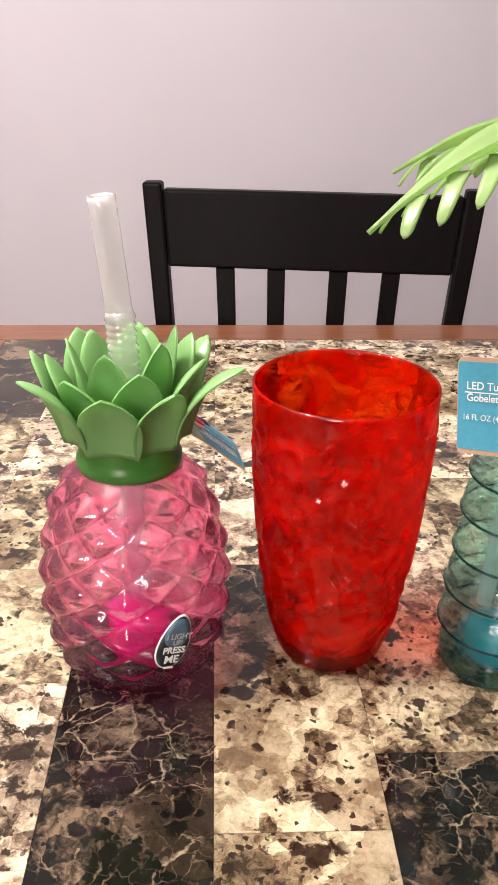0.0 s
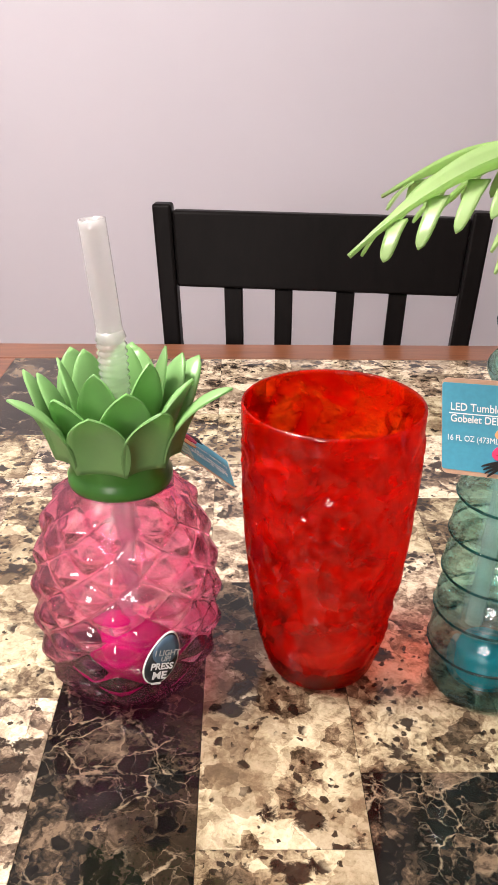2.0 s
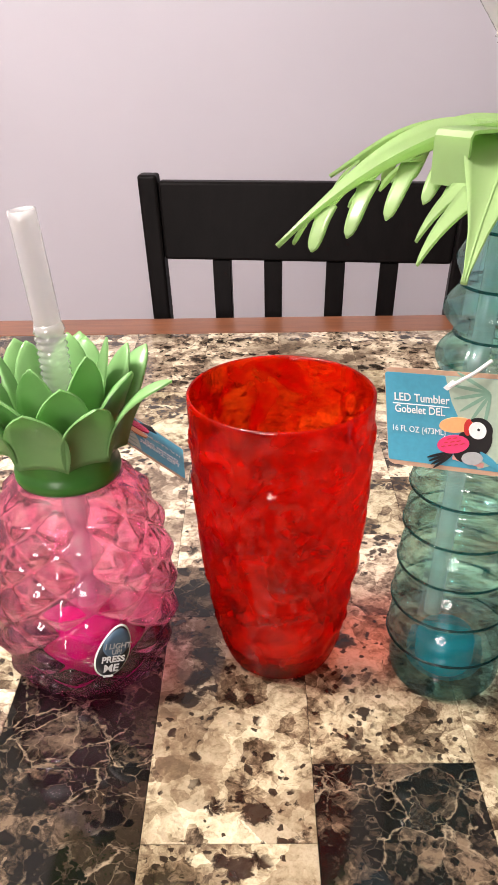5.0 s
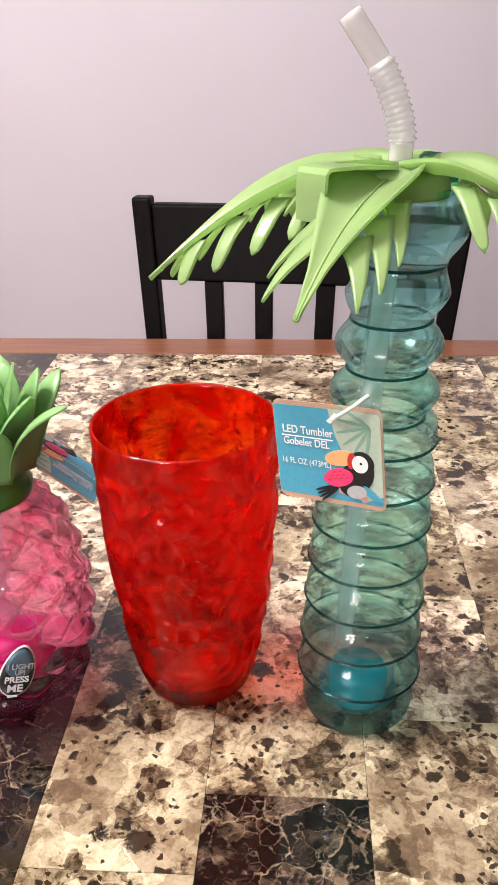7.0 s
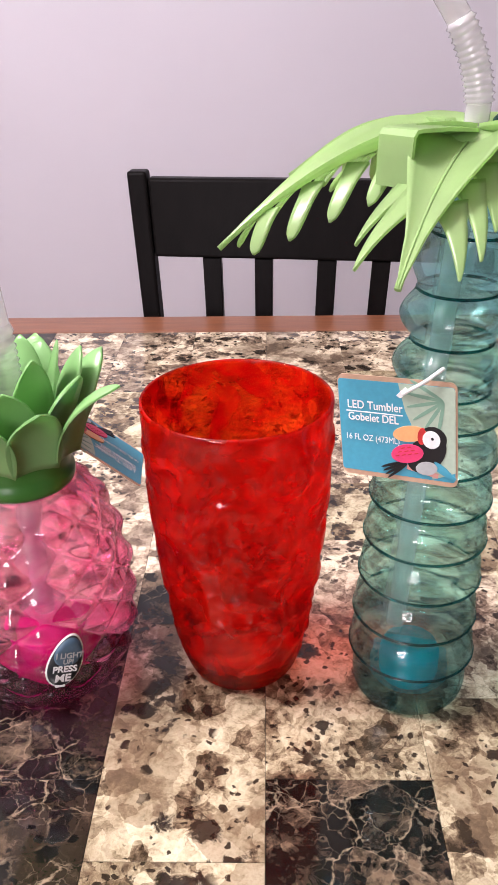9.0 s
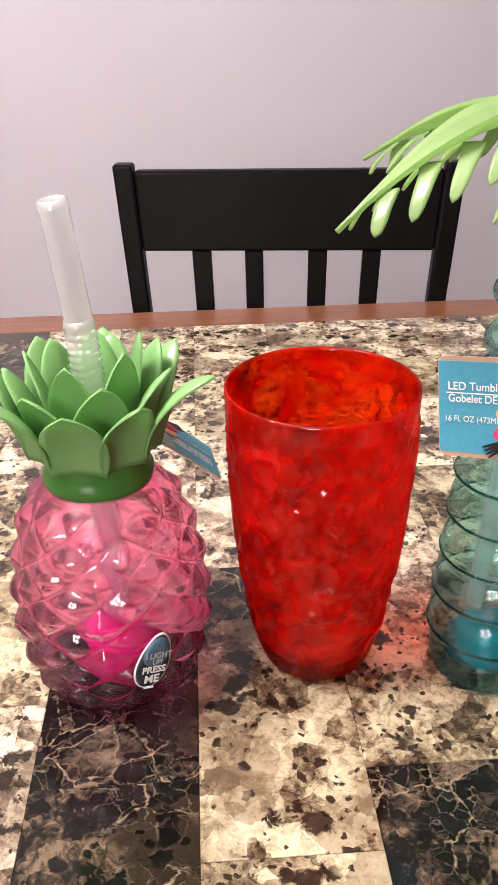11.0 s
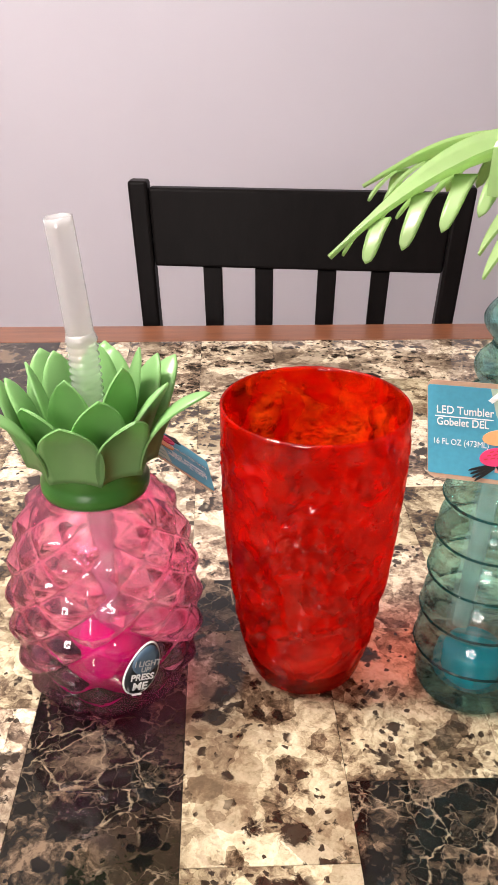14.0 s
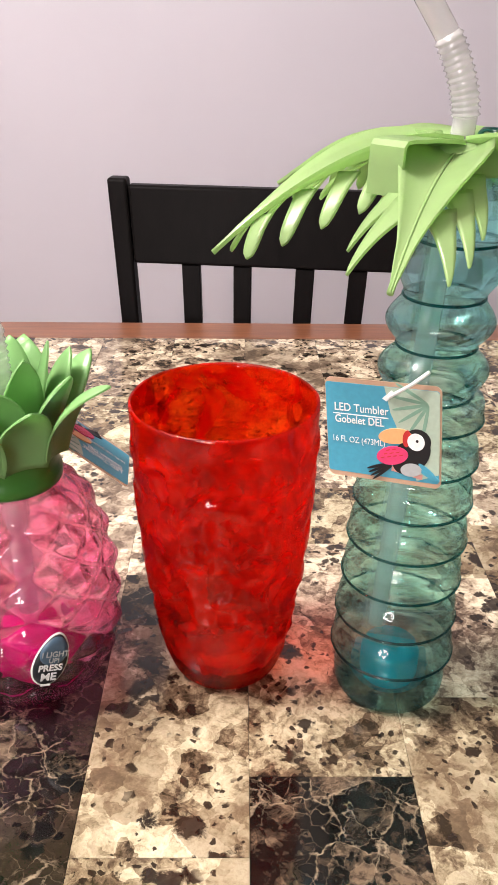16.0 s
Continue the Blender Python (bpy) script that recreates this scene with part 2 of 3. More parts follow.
INNER_TEAL = clear_plastic("teal_plastic_inside", (0.98, 1.0, 1.0), (0.95, 1.0, 1.0), bend=0.0, gloss=0.08, coat=0.02, rim=0.25)
TEAL_DEEP = clear_plastic("deep_teal_plastic", (0.16, 0.50, 0.50), (0.10, 0.40, 0.40), bend=0.1, ior=1.2, body=0.05, scatter=(0.03, 0.24, 0.26), coat=0.03)
MILKY = clear_plastic("frosted_straw_plastic", (0.98, 0.98, 0.98), (0.95, 0.95, 0.95), bend=0.1, ior=1.1, gloss=0.10, body=0.30, scatter=(0.93, 0.93, 0.93), coat=0.12)
PUCK_PINK = plastic("magenta_plastic", (0.72, 0.003, 0.33), 0.25, 0.5)
PUCK_RED = plastic("scarlet_plastic", (0.95, 0.045, 0.015), 0.2, 0.5)
PUCK_TEAL = plastic("turquoise_plastic", (0.012, 0.38, 0.48), 0.25, 0.5)
LEAF = plastic("leaf_green_plastic", (0.28, 0.53, 0.20), 0.26, 0.4)
COLLAR = plastic("dark_green_plastic", (0.06, 0.22, 0.035), 0.3, 0.15)
LIME = plastic("lime_green_plastic", (0.44, 0.62, 0.28), 0.22, 0.62)


def plain(name, colour, rough=0.45):
    n = Nodes(name)
    co = n.coords()
    fine = n.noise(co, 400.0, 2.0)
    tone = n.ramp(fine.outputs["Fac"], [(0.3, tuple(c * 0.9 for c in colour)), (0.7, colour)])
    n.principled(tone, rough)
    return n.mat


CARD_BLUE = plain("card_blue_print", (0.065, 0.33, 0.47))
CARD_PALE = plain("card_pale_green_print", (0.40, 0.50, 0.40))
CARD_LEAF = plain("card_leaf_print", (0.20, 0.36, 0.27))
CARD_EDGE = plain("card_brown_border", (0.50, 0.32, 0.22))
INK_WHITE = plain("white_ink", (0.85, 0.86, 0.86))
INK_BLACK = plain("black_ink", (0.010, 0.010, 0.012))
INK_PINK = plain("pink_ink", (0.72, 0.05, 0.17))
INK_ORANGE = plain("orange_ink", (0.85, 0.42, 0.18))
INK_RED = plain("red_ink", (0.55, 0.03, 0.03))
INK_SALMON = plain("salmon_ink", (0.62, 0.30, 0.26))
INK_GREY = plain("grey_ink", (0.42, 0.44, 0.45))
STICK_NAVY = plain("sticker_black_print", (0.022, 0.025, 0.030), 0.3)
STICK_LIGHT = plain("sticker_steel_blue", (0.075, 0.135, 0.20), 0.3)


# ---- mesh helpers ----
def link_mesh(name, bm, material, parent=None, label="", smooth=False):
    bmesh.ops.recalc_face_normals(bm, faces=bm.faces[:])
    me = bpy.data.meshes.new(name)
    bm.to_mesh(me)
    bm.free()
    if smooth != "keep":
        for p in me.polygons:
            p.use_smooth = smooth
    if material:
        me.materials.append(material)
    ob = new(name, me)
    if parent is not None:
        ob.parent = parent
    if label:
        tagged(ob, label)
    return ob


def part(name, bm, material, parent, label="", smooth=False):
    return link_mesh(name, bm, material, parent, label, smooth)


def thing(name, place, label, category, group=""):
    ob = new(name)
    ob.empty_display_size = 0.02
    ob.matrix_world = place
    return tagged(ob, label, category, group)


def box(bm, x0, x1, y0, y1, z0, z1, bevel=0.0, segments=2):
    made = bmesh.ops.create_cube(bm, size=1.0)["verts"]
    bmesh.ops.transform(bm, matrix=Matrix.Translation(((x0 + x1) / 2, (y0 + y1) / 2, (z0 + z1) / 2)) @ Matrix.Diagonal((x1 - x0, y1 - y0, z1 - z0, 1)), verts=made)
    if bevel:
        edges = list({e for v in made for e in v.link_edges})
        bmesh.ops.bevel(bm, geom=edges, offset=bevel, segments=segments, affect="EDGES", profile=0.5)
    return bm


def lathe(bm, profile, around=64, shape=None, shift=None, cap=True, shaped=None):
    """Turns (radius, height) pairs round z. shape(angle, r, z) gives the radius of the first shaped rings; shift(z) the axis's x."""
    rings = []
    for n, (r, z) in enumerate(profile):
        ring = []
        for i in range(around):
            a = 2 * math.pi * i / around
            q = shape(a, r, z) if shape and (shaped is None or n < shaped) else r
            sx = shift(z) if shift else 0.0
            ring.append(bm.verts.new((sx + q * math.cos(a), q * math.sin(a), z)))
        rings.append(ring)
    for n, (lo, hi) in enumerate(zip(rings, rings[1:])):
        for i in range(around):
            j = (i + 1) % around
            f = bm.faces.new((lo[i], lo[j], hi[j], hi[i]))
            f.material_index = 1 if shaped is not None and n >= shaped + 2 else 0
    if cap:
        bm.faces.new(rings[0][::-1])
        bm.faces.new(rings[-1]).material_index = 0 if shaped is None else 1
    return bm


def smooth_profile(points, steps):
    """Heights and radii through the given points, by monotone cubic steps."""
    zs = [p[1] for p in points]
    rs = [p[0] for p in points]
    out = []
    for i in range(steps + 1):
        z = zs[0] + (zs[-1] - zs[0]) * i / steps
        k = max(0, min(len(zs) - 2, next((n for n in range(len(zs) - 1) if z <= zs[n + 1]), len(zs) - 2)))
        t = (z - zs[k]) / (zs[k + 1] - zs[k])
        m0 = (rs[k + 1] - rs[k - 1]) / (zs[k + 1] - zs[k - 1]) if k > 0 else (rs[1] - rs[0]) / (zs[1] - zs[0])
        m1 = (rs[k + 2] - rs[k]) / (zs[k + 2] - zs[k]) if k + 2 < len(zs) else (rs[-1] - rs[-2]) / (zs[-1] - zs[-2])
        h = zs[k + 1] - zs[k]
        r = (2 * t**3 - 3 * t * t + 1) * rs[k] + (t**3 - 2 * t * t + t) * h * m0 + (3 * t * t - 2 * t**3) * rs[k + 1] + (t**3 - t * t) * h * m1
        out.append((r, z))
    return out


def tube(bm, centres, radius, around=20, wall=0.0006, wave=None, lip=3):
    """A tube along centres; wave(n) changes the radius at each centre; its mouths show the wall's thickness."""
    up = Vector((0, 1, 0))
    outer, inner = [], []
    pts = [Vector(c) for c in centres]
    for n, c in enumerate(pts):
        along = (pts[min(n + 1, len(pts) - 1)] - pts[max(n - 1, 0)]).normalized()
        sx = up.cross(along).normalized()
        sy = along.cross(sx)
        r = radius + (wave(n) if wave else 0.0)
        for rings, q in ((outer, r), (inner, r - wall)):
            if rings is outer or n >= len(pts) - lip:
                rings.append([bm.verts.new(c + q * (math.cos(2 * math.pi * i / around) * sx + math.sin(2 * math.pi * i / around) * sy)) for i in range(around)])
    for rings, flip in ((outer, False), (inner, True)):
        for lo, hi in zip(rings, rings[1:]):
            for i in range(around):
                j = (i + 1) % around
                f = (lo[i], lo[j], hi[j], hi[i])
                bm.faces.new(f[::-1] if flip else f)
    for i in range(around):
        j = (i + 1) % around
        bm.faces.new((inner[-1][i], outer[-1][i], outer[-1][j], inner[-1][j]))
    return bm


def blade(bm, spine, sides, widths, cup=0.0, thick=0.0012, across=6):
    """A curved leaf: spine points, a side vector at each, half widths, cupping (rise of the edges), real thickness."""
    pts = [Vector(p) for p in spine]
    tops, unders = [], []
    for n, (c, s, w) in enumerate(zip(pts, sides, widths)):
        along = (pts[min(n + 1, len(pts) - 1)] - pts[max(n - 1, 0)]).normalized()
        s = (Vector(s) - along * along.dot(Vector(s))).normalized()
        up = s.cross(along).normalized()
        row_t, row_u = [], []
        for k in range(across + 1):
            u = 2 * k / across - 1
            p = c + s * (u * w) + up * (cup * w * u * u)
            row_t.append(bm.verts.new(p + up * thick * 0.5))
            row_u.append(bm.verts.new(p - up * thick * 0.5))
        tops.append(row_t)
        unders.append(row_u)
    for rows, flip in ((tops, False), (unders, True)):
        for a, b in zip(rows, rows[1:]):
            for k in range(across):
                f = (a[k], a[k + 1], b[k + 1], b[k])
                bm.faces.new(f[::-1] if flip else f).smooth = True
    for a, b, c, d in zip(tops, tops[1:], unders, unders[1:]):
        bm.faces.new((a[0], b[0], d[0], c[0]))
        bm.faces.new((a[-1], c[-1], d[-1], b[-1]))
    for t, u in ((tops[0], unders[0]), (tops[-1], unders[-1])):
        for k in range(across):
            bm.faces.new((t[k], u[k], u[k + 1], t[k + 1]))
    return bm


def flat_shape(outline, thick=0.0003):
    """A thin flat piece in the xz plane, facing -y, from an outline of (x, z)."""
    bm = bmesh.new()
    front = [bm.verts.new((x, -thick / 2, z)) for x, z in outline]
    back = [bm.verts.new((x, thick / 2, z)) for x, z in outline]
    bm.faces.new(front)
    bm.faces.new(back[::-1])
    for i in range(len(front)):
        j = (i + 1) % len(front)
        bm.faces.new((front[i], back[i], back[j], front[j]))
    return bm


def oval(cx, cz, rx, rz, turn=0.0, n=28):
    c, s = math.cos(radians(turn)), math.sin(radians(turn))
    return [(cx + rx * math.cos(a) * c - rz * math.sin(a) * s, cz + rx * math.cos(a) * s + rz * math.sin(a) * c) for a in (2 * math.pi * i / n for i in range(n))]


def rounded(x0, x1, z0, z1, r, n=5):
    pts = []
    for cx, cz, a0 in ((x1 - r, z1 - r, 0), (x0 + r, z1 - r, 90), (x0 + r, z0 + r, 180), (x1 - r, z0 + r, 270)):
        for i in range(n + 1):
            a = radians(a0 + 90 * i / n)
            pts.append((cx + r * math.cos(a), cz + r * math.sin(a)))
    return pts


def lettering(text, size, material, parent, place, align="LEFT", weight=0.0, squeeze=1.0):
    """Printed words as a thin mesh in the xz plane, facing -y."""
    cu = bpy.data.curves.new("words", "FONT")
    cu.body, cu.size, cu.align_x, cu.extrude, cu.offset = text, size, align, 0.00008, weight
    tmp = new("words", cu)
    bpy.context.view_layer.update()
    me = bpy.data.meshes.new_from_object(tmp.evaluated_get(bpy.context.evaluated_depsgraph_get()))
    bpy.data.objects.remove(tmp)
    me.transform(Matrix.Rotation(radians(90), 4, "X") @ Matrix.Diagonal((squeeze, 1, 1, 1)))
    me.materials.clear()
    me.materials.append(material)
    ob = new("lettering", me)
    ob.parent = parent
    ob.matrix_local = place
    return ob


# ---- room ----
X0, X1, Y0, Y1, Z0, Z1 = -3.2, 4.2, -6.8, 2.15, -0.76, 1.68
for name, dims, mat, label in (
    ("floor", (X0 - 0.1, X1 + 0.1, Y0 - 0.1, Y1 + 0.1, Z0 - 0.1, Z0), FLOOR, "brown wooden floor under the dining table"),
    ("ceiling", (X0 - 0.1, X1 + 0.1, Y0 - 0.1, Y1 + 0.1, Z1, Z1 + 0.1), CEIL, "plain white ceiling over the dining room"),
    ("wall_north", (X0, X1, Y1, Y1 + 0.1, Z0, Z1), WALL, "plain pale lilac painted wall behind the chair"),
    ("wall_south", (X0, X1, Y0 - 0.1, Y0, Z0, Z1), WALL, "plain pale lilac painted wall of the dining room"),
    ("wall_west", (X0 - 0.1, X0, Y0 - 0.1, Y1 + 0.1, Z0, Z1), WALL, "plain pale lilac painted side wall"),
    ("wall_east", (X1, X1 + 0.1, Y0 - 0.1, Y1 + 0.1, Z0, Z1), WALL, "plain pale lilac painted side wall"),
):
    tagged(link_mesh(name, box(bmesh.new(), *dims), mat), label, name.split("_")[0], kind="structure")

# ---- table ----
TX0, TX1, TY0, TY1 = -0.242, 1.288, 0.139, 1.039
BORDER = 0.063
table = thing("dining_table", pose(0, 0, Z0), "wooden dining table with polished marble tile top and red-brown border", "table")
TOP = -Z0


def table_part(name, dims, mat, bevel=0.002, label=""):
    ob = part(name, box(bmesh.new(), *dims, bevel), mat, table, label)
    return ob


table_part("border_board", (TX0 - BORDER, TX1 + BORDER, TY1, TY1 + BORDER, TOP - 0.035, TOP), WOOD_BROWN, 0.003, "red-brown varnished edge board")
table_part("border_board", (TX0 - BORDER, TX1 + BORDER, TY0 - BORDER, TY0, TOP - 0.035, TOP), WOOD_BROWN, 0.003)
table_part("border_board", (TX0 - BORDER, TX0, TY0 + 0.0004, TY1 - 0.0004, TOP - 0.035, TOP), WOOD_BROWN, 0.0015)
table_part("border_board", (TX1, TX1 + BORDER, TY0 + 0.0004, TY1 - 0.0004, TOP - 0.035, TOP), WOOD_BROWN, 0.0015)
table_part("tile_bed", (TX0, TX1, TY0, TY1, TOP - 0.03, TOP - 0.006), plain("dark_tile_bed", (0.05, 0.04, 0.03), 0.8), 0.0, "dark bed under the tiles")
for dims in ((TX0, TX1, TY1 - 0.03, TY1 - 0.008), (TX0, TX1, TY0 + 0.008, TY0 + 0.03), (TX0, TX0 + 0.022, TY0 + 0.032, TY1 - 0.032), (TX1 - 0.022, TX1, TY0 + 0.032, TY1 - 0.032)):
    table_part("apron", (*dims, TOP - 0.12, TOP - 0.0355), WOOD_BROWN)
for lx in (TX0 + 0.023, TX1 - 0.103):
    for ly in (TY0 + 0.031, TY1 - 0.111):
        table_part("leg", (lx, lx + 0.08, ly, ly + 0.08, 0.0, TOP - 0.0355), WOOD_BROWN, 0.006)

# ---- chair ----
chair_at = Vector((0.160, 1.164, Z0))
chair = thing("dining_chair", Matrix.Translation(chair_at) @ pose(0, 0, 0, 0, 0, -6.9), "black painted wooden slat-back dining chair pushed to the table", "chair")
LEAN = 0.20
FAN = 0.45  # the back widens upwards
RAIL0, RAIL1 = TOP + 0.060, TOP + 0.163


def back_y(z):
    """The back leans away above the seat."""
    return LEAN * (z - RAIL0) if z > 0.46 else LEAN * (0.46 - RAIL0)


def leaning(bm):
    for v in bm.verts:
        v.co.y += back_y(v.co.z)
        v.co.x *= 1 + FAN * (max(v.co.z, TOP - 0.06) - RAIL0)
    return bm


def column(x0, x1, y0, y1, z0, z1, steps, bevel):
    bm = bmesh.new()
    box(bm, x0, x1, y0, y1, z0, z1, bevel, 3)
    for k in range(1, steps):
        zc = z0 + (z1 - z0) * k / steps
        bmesh.ops.bisect_plane(bm, geom=bm.verts[:] + bm.edges[:] + bm.faces[:], plane_co=(0, 0, zc), plane_no=(0, 0, 1))
    return leaning(bm)


for sx in (-1, 1):
    a, b = sorted((sx * 0.2245, sx * 0.1985))
    part("back_post", column(a, b, -0.013, 0.013, 0.0, TOP + 0.1715, 8, 0.004), WOOD_BLACK, chair)
    part("front_leg", box(bmesh.new(), min(sx * 0.215, sx * 0.18), max(sx * 0.215, sx * 0.18), -0.44, -0.405, 0.0, 0.42, 0.004), WOOD_BLACK, chair)
    part("side_stretcher", box(bmesh.new(), min(sx * 0.205, sx * 0.188), max(sx * 0.205, sx * 0.188), -0.404, -0.08, 0.18, 0.21, 0.003), WOOD_BLACK, chair)
part("top_rail", column(-0.198, 0.198, -0.010, 0.010, RAIL0, RAIL1, 4, 0.004), WOOD_BLACK, chair)
for g0, g1 in ((-0.131, -0.105), (-0.058, -0.033), (0.029, 0.055), (0.103, 0.128)):
    part("back_slat", column(g0, g1, -0.006, 0.006, 0.52, RAIL0, 4, 0.0015), WOOD_BLACK, chair)
part("lower_rail", column(-0.198, 0.198, -0.009, 0.009, 0.48, 0.519, 2, 0.003), WOOD_BLACK, chair)
part("seat", box(bmesh.new(), -0.225, 0.225, -0.46, -0.09, 0.4205, 0.455, 0.010, 3), WOOD_BLACK, chair)


# ---- drinking vessels ----
def diamond(a, r, z):
    """Pineapple skin: rows of raised lozenges parted by grooves."""
    if z > 0.135 or z < 0.004:
        return r
    u, v = a * 10 / (2 * math.pi), z / 0.0245
    tri = lambda q: 1 - abs(2 * (q - math.floor(q)) - 1)  # noqa: E731
    p, q = tri((u + v) / 1.0), tri((u - v) / 1.0)
    dome = math.sin(p * math.pi / 2) * math.sin(q * math.pi / 2)
    star = max(0.0, 0.5 - abs(p - q) * 3.0) * min(1.0, min(p, q) * 3.0)  # ridges that run to each lozenge's corners
    lift = 0.85 * dome + 0.25 * star
    fade = min(1.0, (0.135 - z) / 0.012, (z - 0.004) / 0.012)
    wob = noise.noise(Vector((3 * math.cos(a), 3 * math.sin(a), 60 * z))) * 0.0006
    return r + fade * (0.0046 * lift - 0.0026 + wob)


PINE = Vector((-0.020, 0.440, 0.0))
pineapple = thing("pineapple_tumbler", Matrix.Translation(PINE), "clear pink plastic pineapple tumbler with a green leafy lid", "tumbler")
PINE_SHAPE = smooth_profile([(0.042, 0.0), (0.0485, 0.008), (0.0532, 0.02), (0.0568, 0.04), (0.0575, 0.058), (0.0560, 0.08), (0.0520, 0.1), (0.0478, 0.114), (0.0415, 0.126), (0.0310, 0.1355), (0.0262, 0.140)], 96)


def shell(profile, wall, floor, around, shape=None, shift=None, skip=2):
    """A hollow vessel: the outer profile, then back down inside it to a floor."""
    top = profile[-1]
    inside = [(r - wall - (0.0022 if shape else 0.0), z) for r, z in profile[::-skip] if z > floor]
    return lathe(bmesh.new(), profile + [(top[0] - wall, top[1])] + inside[1:] + [(inside[-1][0] * 0.8, floor), (0.004, floor)], around, shape, shift, True, len(profile))


part("body", shell(PINE_SHAPE, 0.0018, 0.005, 192, diamond), PINK, pineapple, "clear pink plastic body with raised lozenges", True).data.materials.append(INNER_PINK)
part("led_puck", lathe(bmesh.new(), [(0.012, 0.0055), (0.0175, 0.007), (0.0190, 0.012), (0.0190, 0.028), (0.0165, 0.034), (0.007, 0.036)], 48), PUCK_PINK, pineapple, "magenta light unit in the base", True)
part("collar", lathe(bmesh.new(), [(0.0275, 0.1355), (0.0295, 0.136), (0.0305, 0.1385), (0.0305, 0.1425), (0.0292, 0.1445), (0.0288, 0.148), (0.0289, 0.159), (0.0302, 0.168), (0.0286, 0.1685), (0.012, 0.165), (0.006, 0.165)], 72), COLLAR, pineapple, "dark green screw collar", True)


def leaf(angle, r0, z0, length, start, end, width, twist=0.0, cup=0.26):
    """One pointed lid leaf that rises from the collar and bends outwards."""
    steps = 14
    d = Vector((math.cos(angle), math.sin(angle), 0))
    side = Vector((-math.sin(angle), math.cos(angle), 0))
    p = d * r0 + Vector((0, 0, z0))
    spine, sides, widths = [], [], []
    for i in range(steps + 1):
        s = i / steps
        el = radians(start + (end - start) * s**1.3)
        spine.append(p.copy())
        sd = side + Vector((0, 0, twist * s))
        sides.append(sd.normalized())
        widths.append(max(0.0004, 1.5 * width * (0.55 + 1.1 * s) * (1 - s) ** 0.72))
        p = p + (d * math.cos(el) + Vector((0, 0, 1)) * math.sin(el)) * (length / steps)
    return blade(bmesh.new(), spine, sides, widths, cup, 0.0010, 8)


rng = random.Random(5)
LEAVES = [(-98, 0.0309, 0.155, 0.0470, 88, 30, 0.017, 0.12), (-141, 0.0309, 0.155, 0.0610, 82, 14, 0.015, -0.1), (-58, 0.0309, 0.155, 0.0530, 84, 22, 0.0148, 0.1), (-21, 0.0309, 0.155, 0.0670, 80, 6, 0.013, 0.1),
          (38, 0.0309, 0.155, 0.0550, 80, 28, 0.014, 0.1), (86, 0.0309, 0.155, 0.0540, 82, 40, 0.015, 0), (133, 0.0309, 0.155, 0.0540, 88, 56, 0.015, 0), (180, 0.0309, 0.155, 0.0540, 84, 44, 0.014, 0.05)]
for k in range(7):
    LEAVES.append((-76 + k * 51.4 + rng.uniform(-6, 6), 0.0235, 0.162, 0.048 + rng.uniform(-0.003, 0.004), 80, 38 + rng.uniform(-6, 8), 0.0145, rng.uniform(-0.12, 0.12)))
for k in range(6):
    LEAVES.append((-100 + k * 60 + rng.uniform(-8, 8), 0.0160, 0.162, 0.053 + rng.uniform(-0.004, 0.003), 84, 62 + rng.uniform(-6, 6), 0.0130, rng.uniform(-0.1, 0.1)))
for ang, r0, z0, ln, st, en, wd, tw in LEAVES:
    part("leaf", leaf(radians(ang), r0, z0, ln, st, en, wd, tw), LEAF, pineapple, "", "keep")


def surface_piece(outline, material, name, parent, centre_a, centre_z, lift, turn=0.0):
    """A sticker layer wrapped on the pineapple's body."""
    bm = bmesh.new()
    c, s = math.cos(radians(turn)), math.sin(radians(turn))

    def on(x, z, extra):
        xr, zr = x * c - z * s, x * s + z * c
        zz = centre_z + zr
        k = min(range(len(PINE_SHAPE)), key=lambda n: abs(PINE_SHAPE[n][1] - zz))
        r = PINE_SHAPE[k][0] + 0.0008 + extra
        a = centre_a + xr / 0.06
        return bm.verts.new((r * math.cos(a), r * math.sin(a), zz))

    n = len(outline)
    rings = []
    for scale in (1.0, 0.66, 0.33):
        rings.append([on(x * scale, z * scale, lift) for x, z in outline])
    mid = on(0, 0, lift)
    for a, b in zip(rings, rings[1:]):
        for i in range(n):
            bm.faces.new((a[i], a[(i + 1) % n], b[(i + 1) % n], b[i]))
    for i in range(n):
        bm.faces.new((rings[-1][i], rings[-1][(i + 1) % n], mid))
    rim = [on(x, z, lift - 0.0004) for x, z in outline]
    for i in range(n):
        bm.faces.new((rim[i], rim[(i + 1) % n], rings[0][(i + 1) % n], rings[0][i]))
    return part(name, bm, material, parent, "", True)


def drop_outline(w, h, n=40):
    """A drop: rounded at the foot, narrowing to a round tip at the top."""
    pts = []
    for i in range(n):
        a = 2 * math.pi * i / n
        z = math.sin(a)
        pts.append((w * math.cos(a) * (0.90 - 0.14 * z), h * z))
    return pts


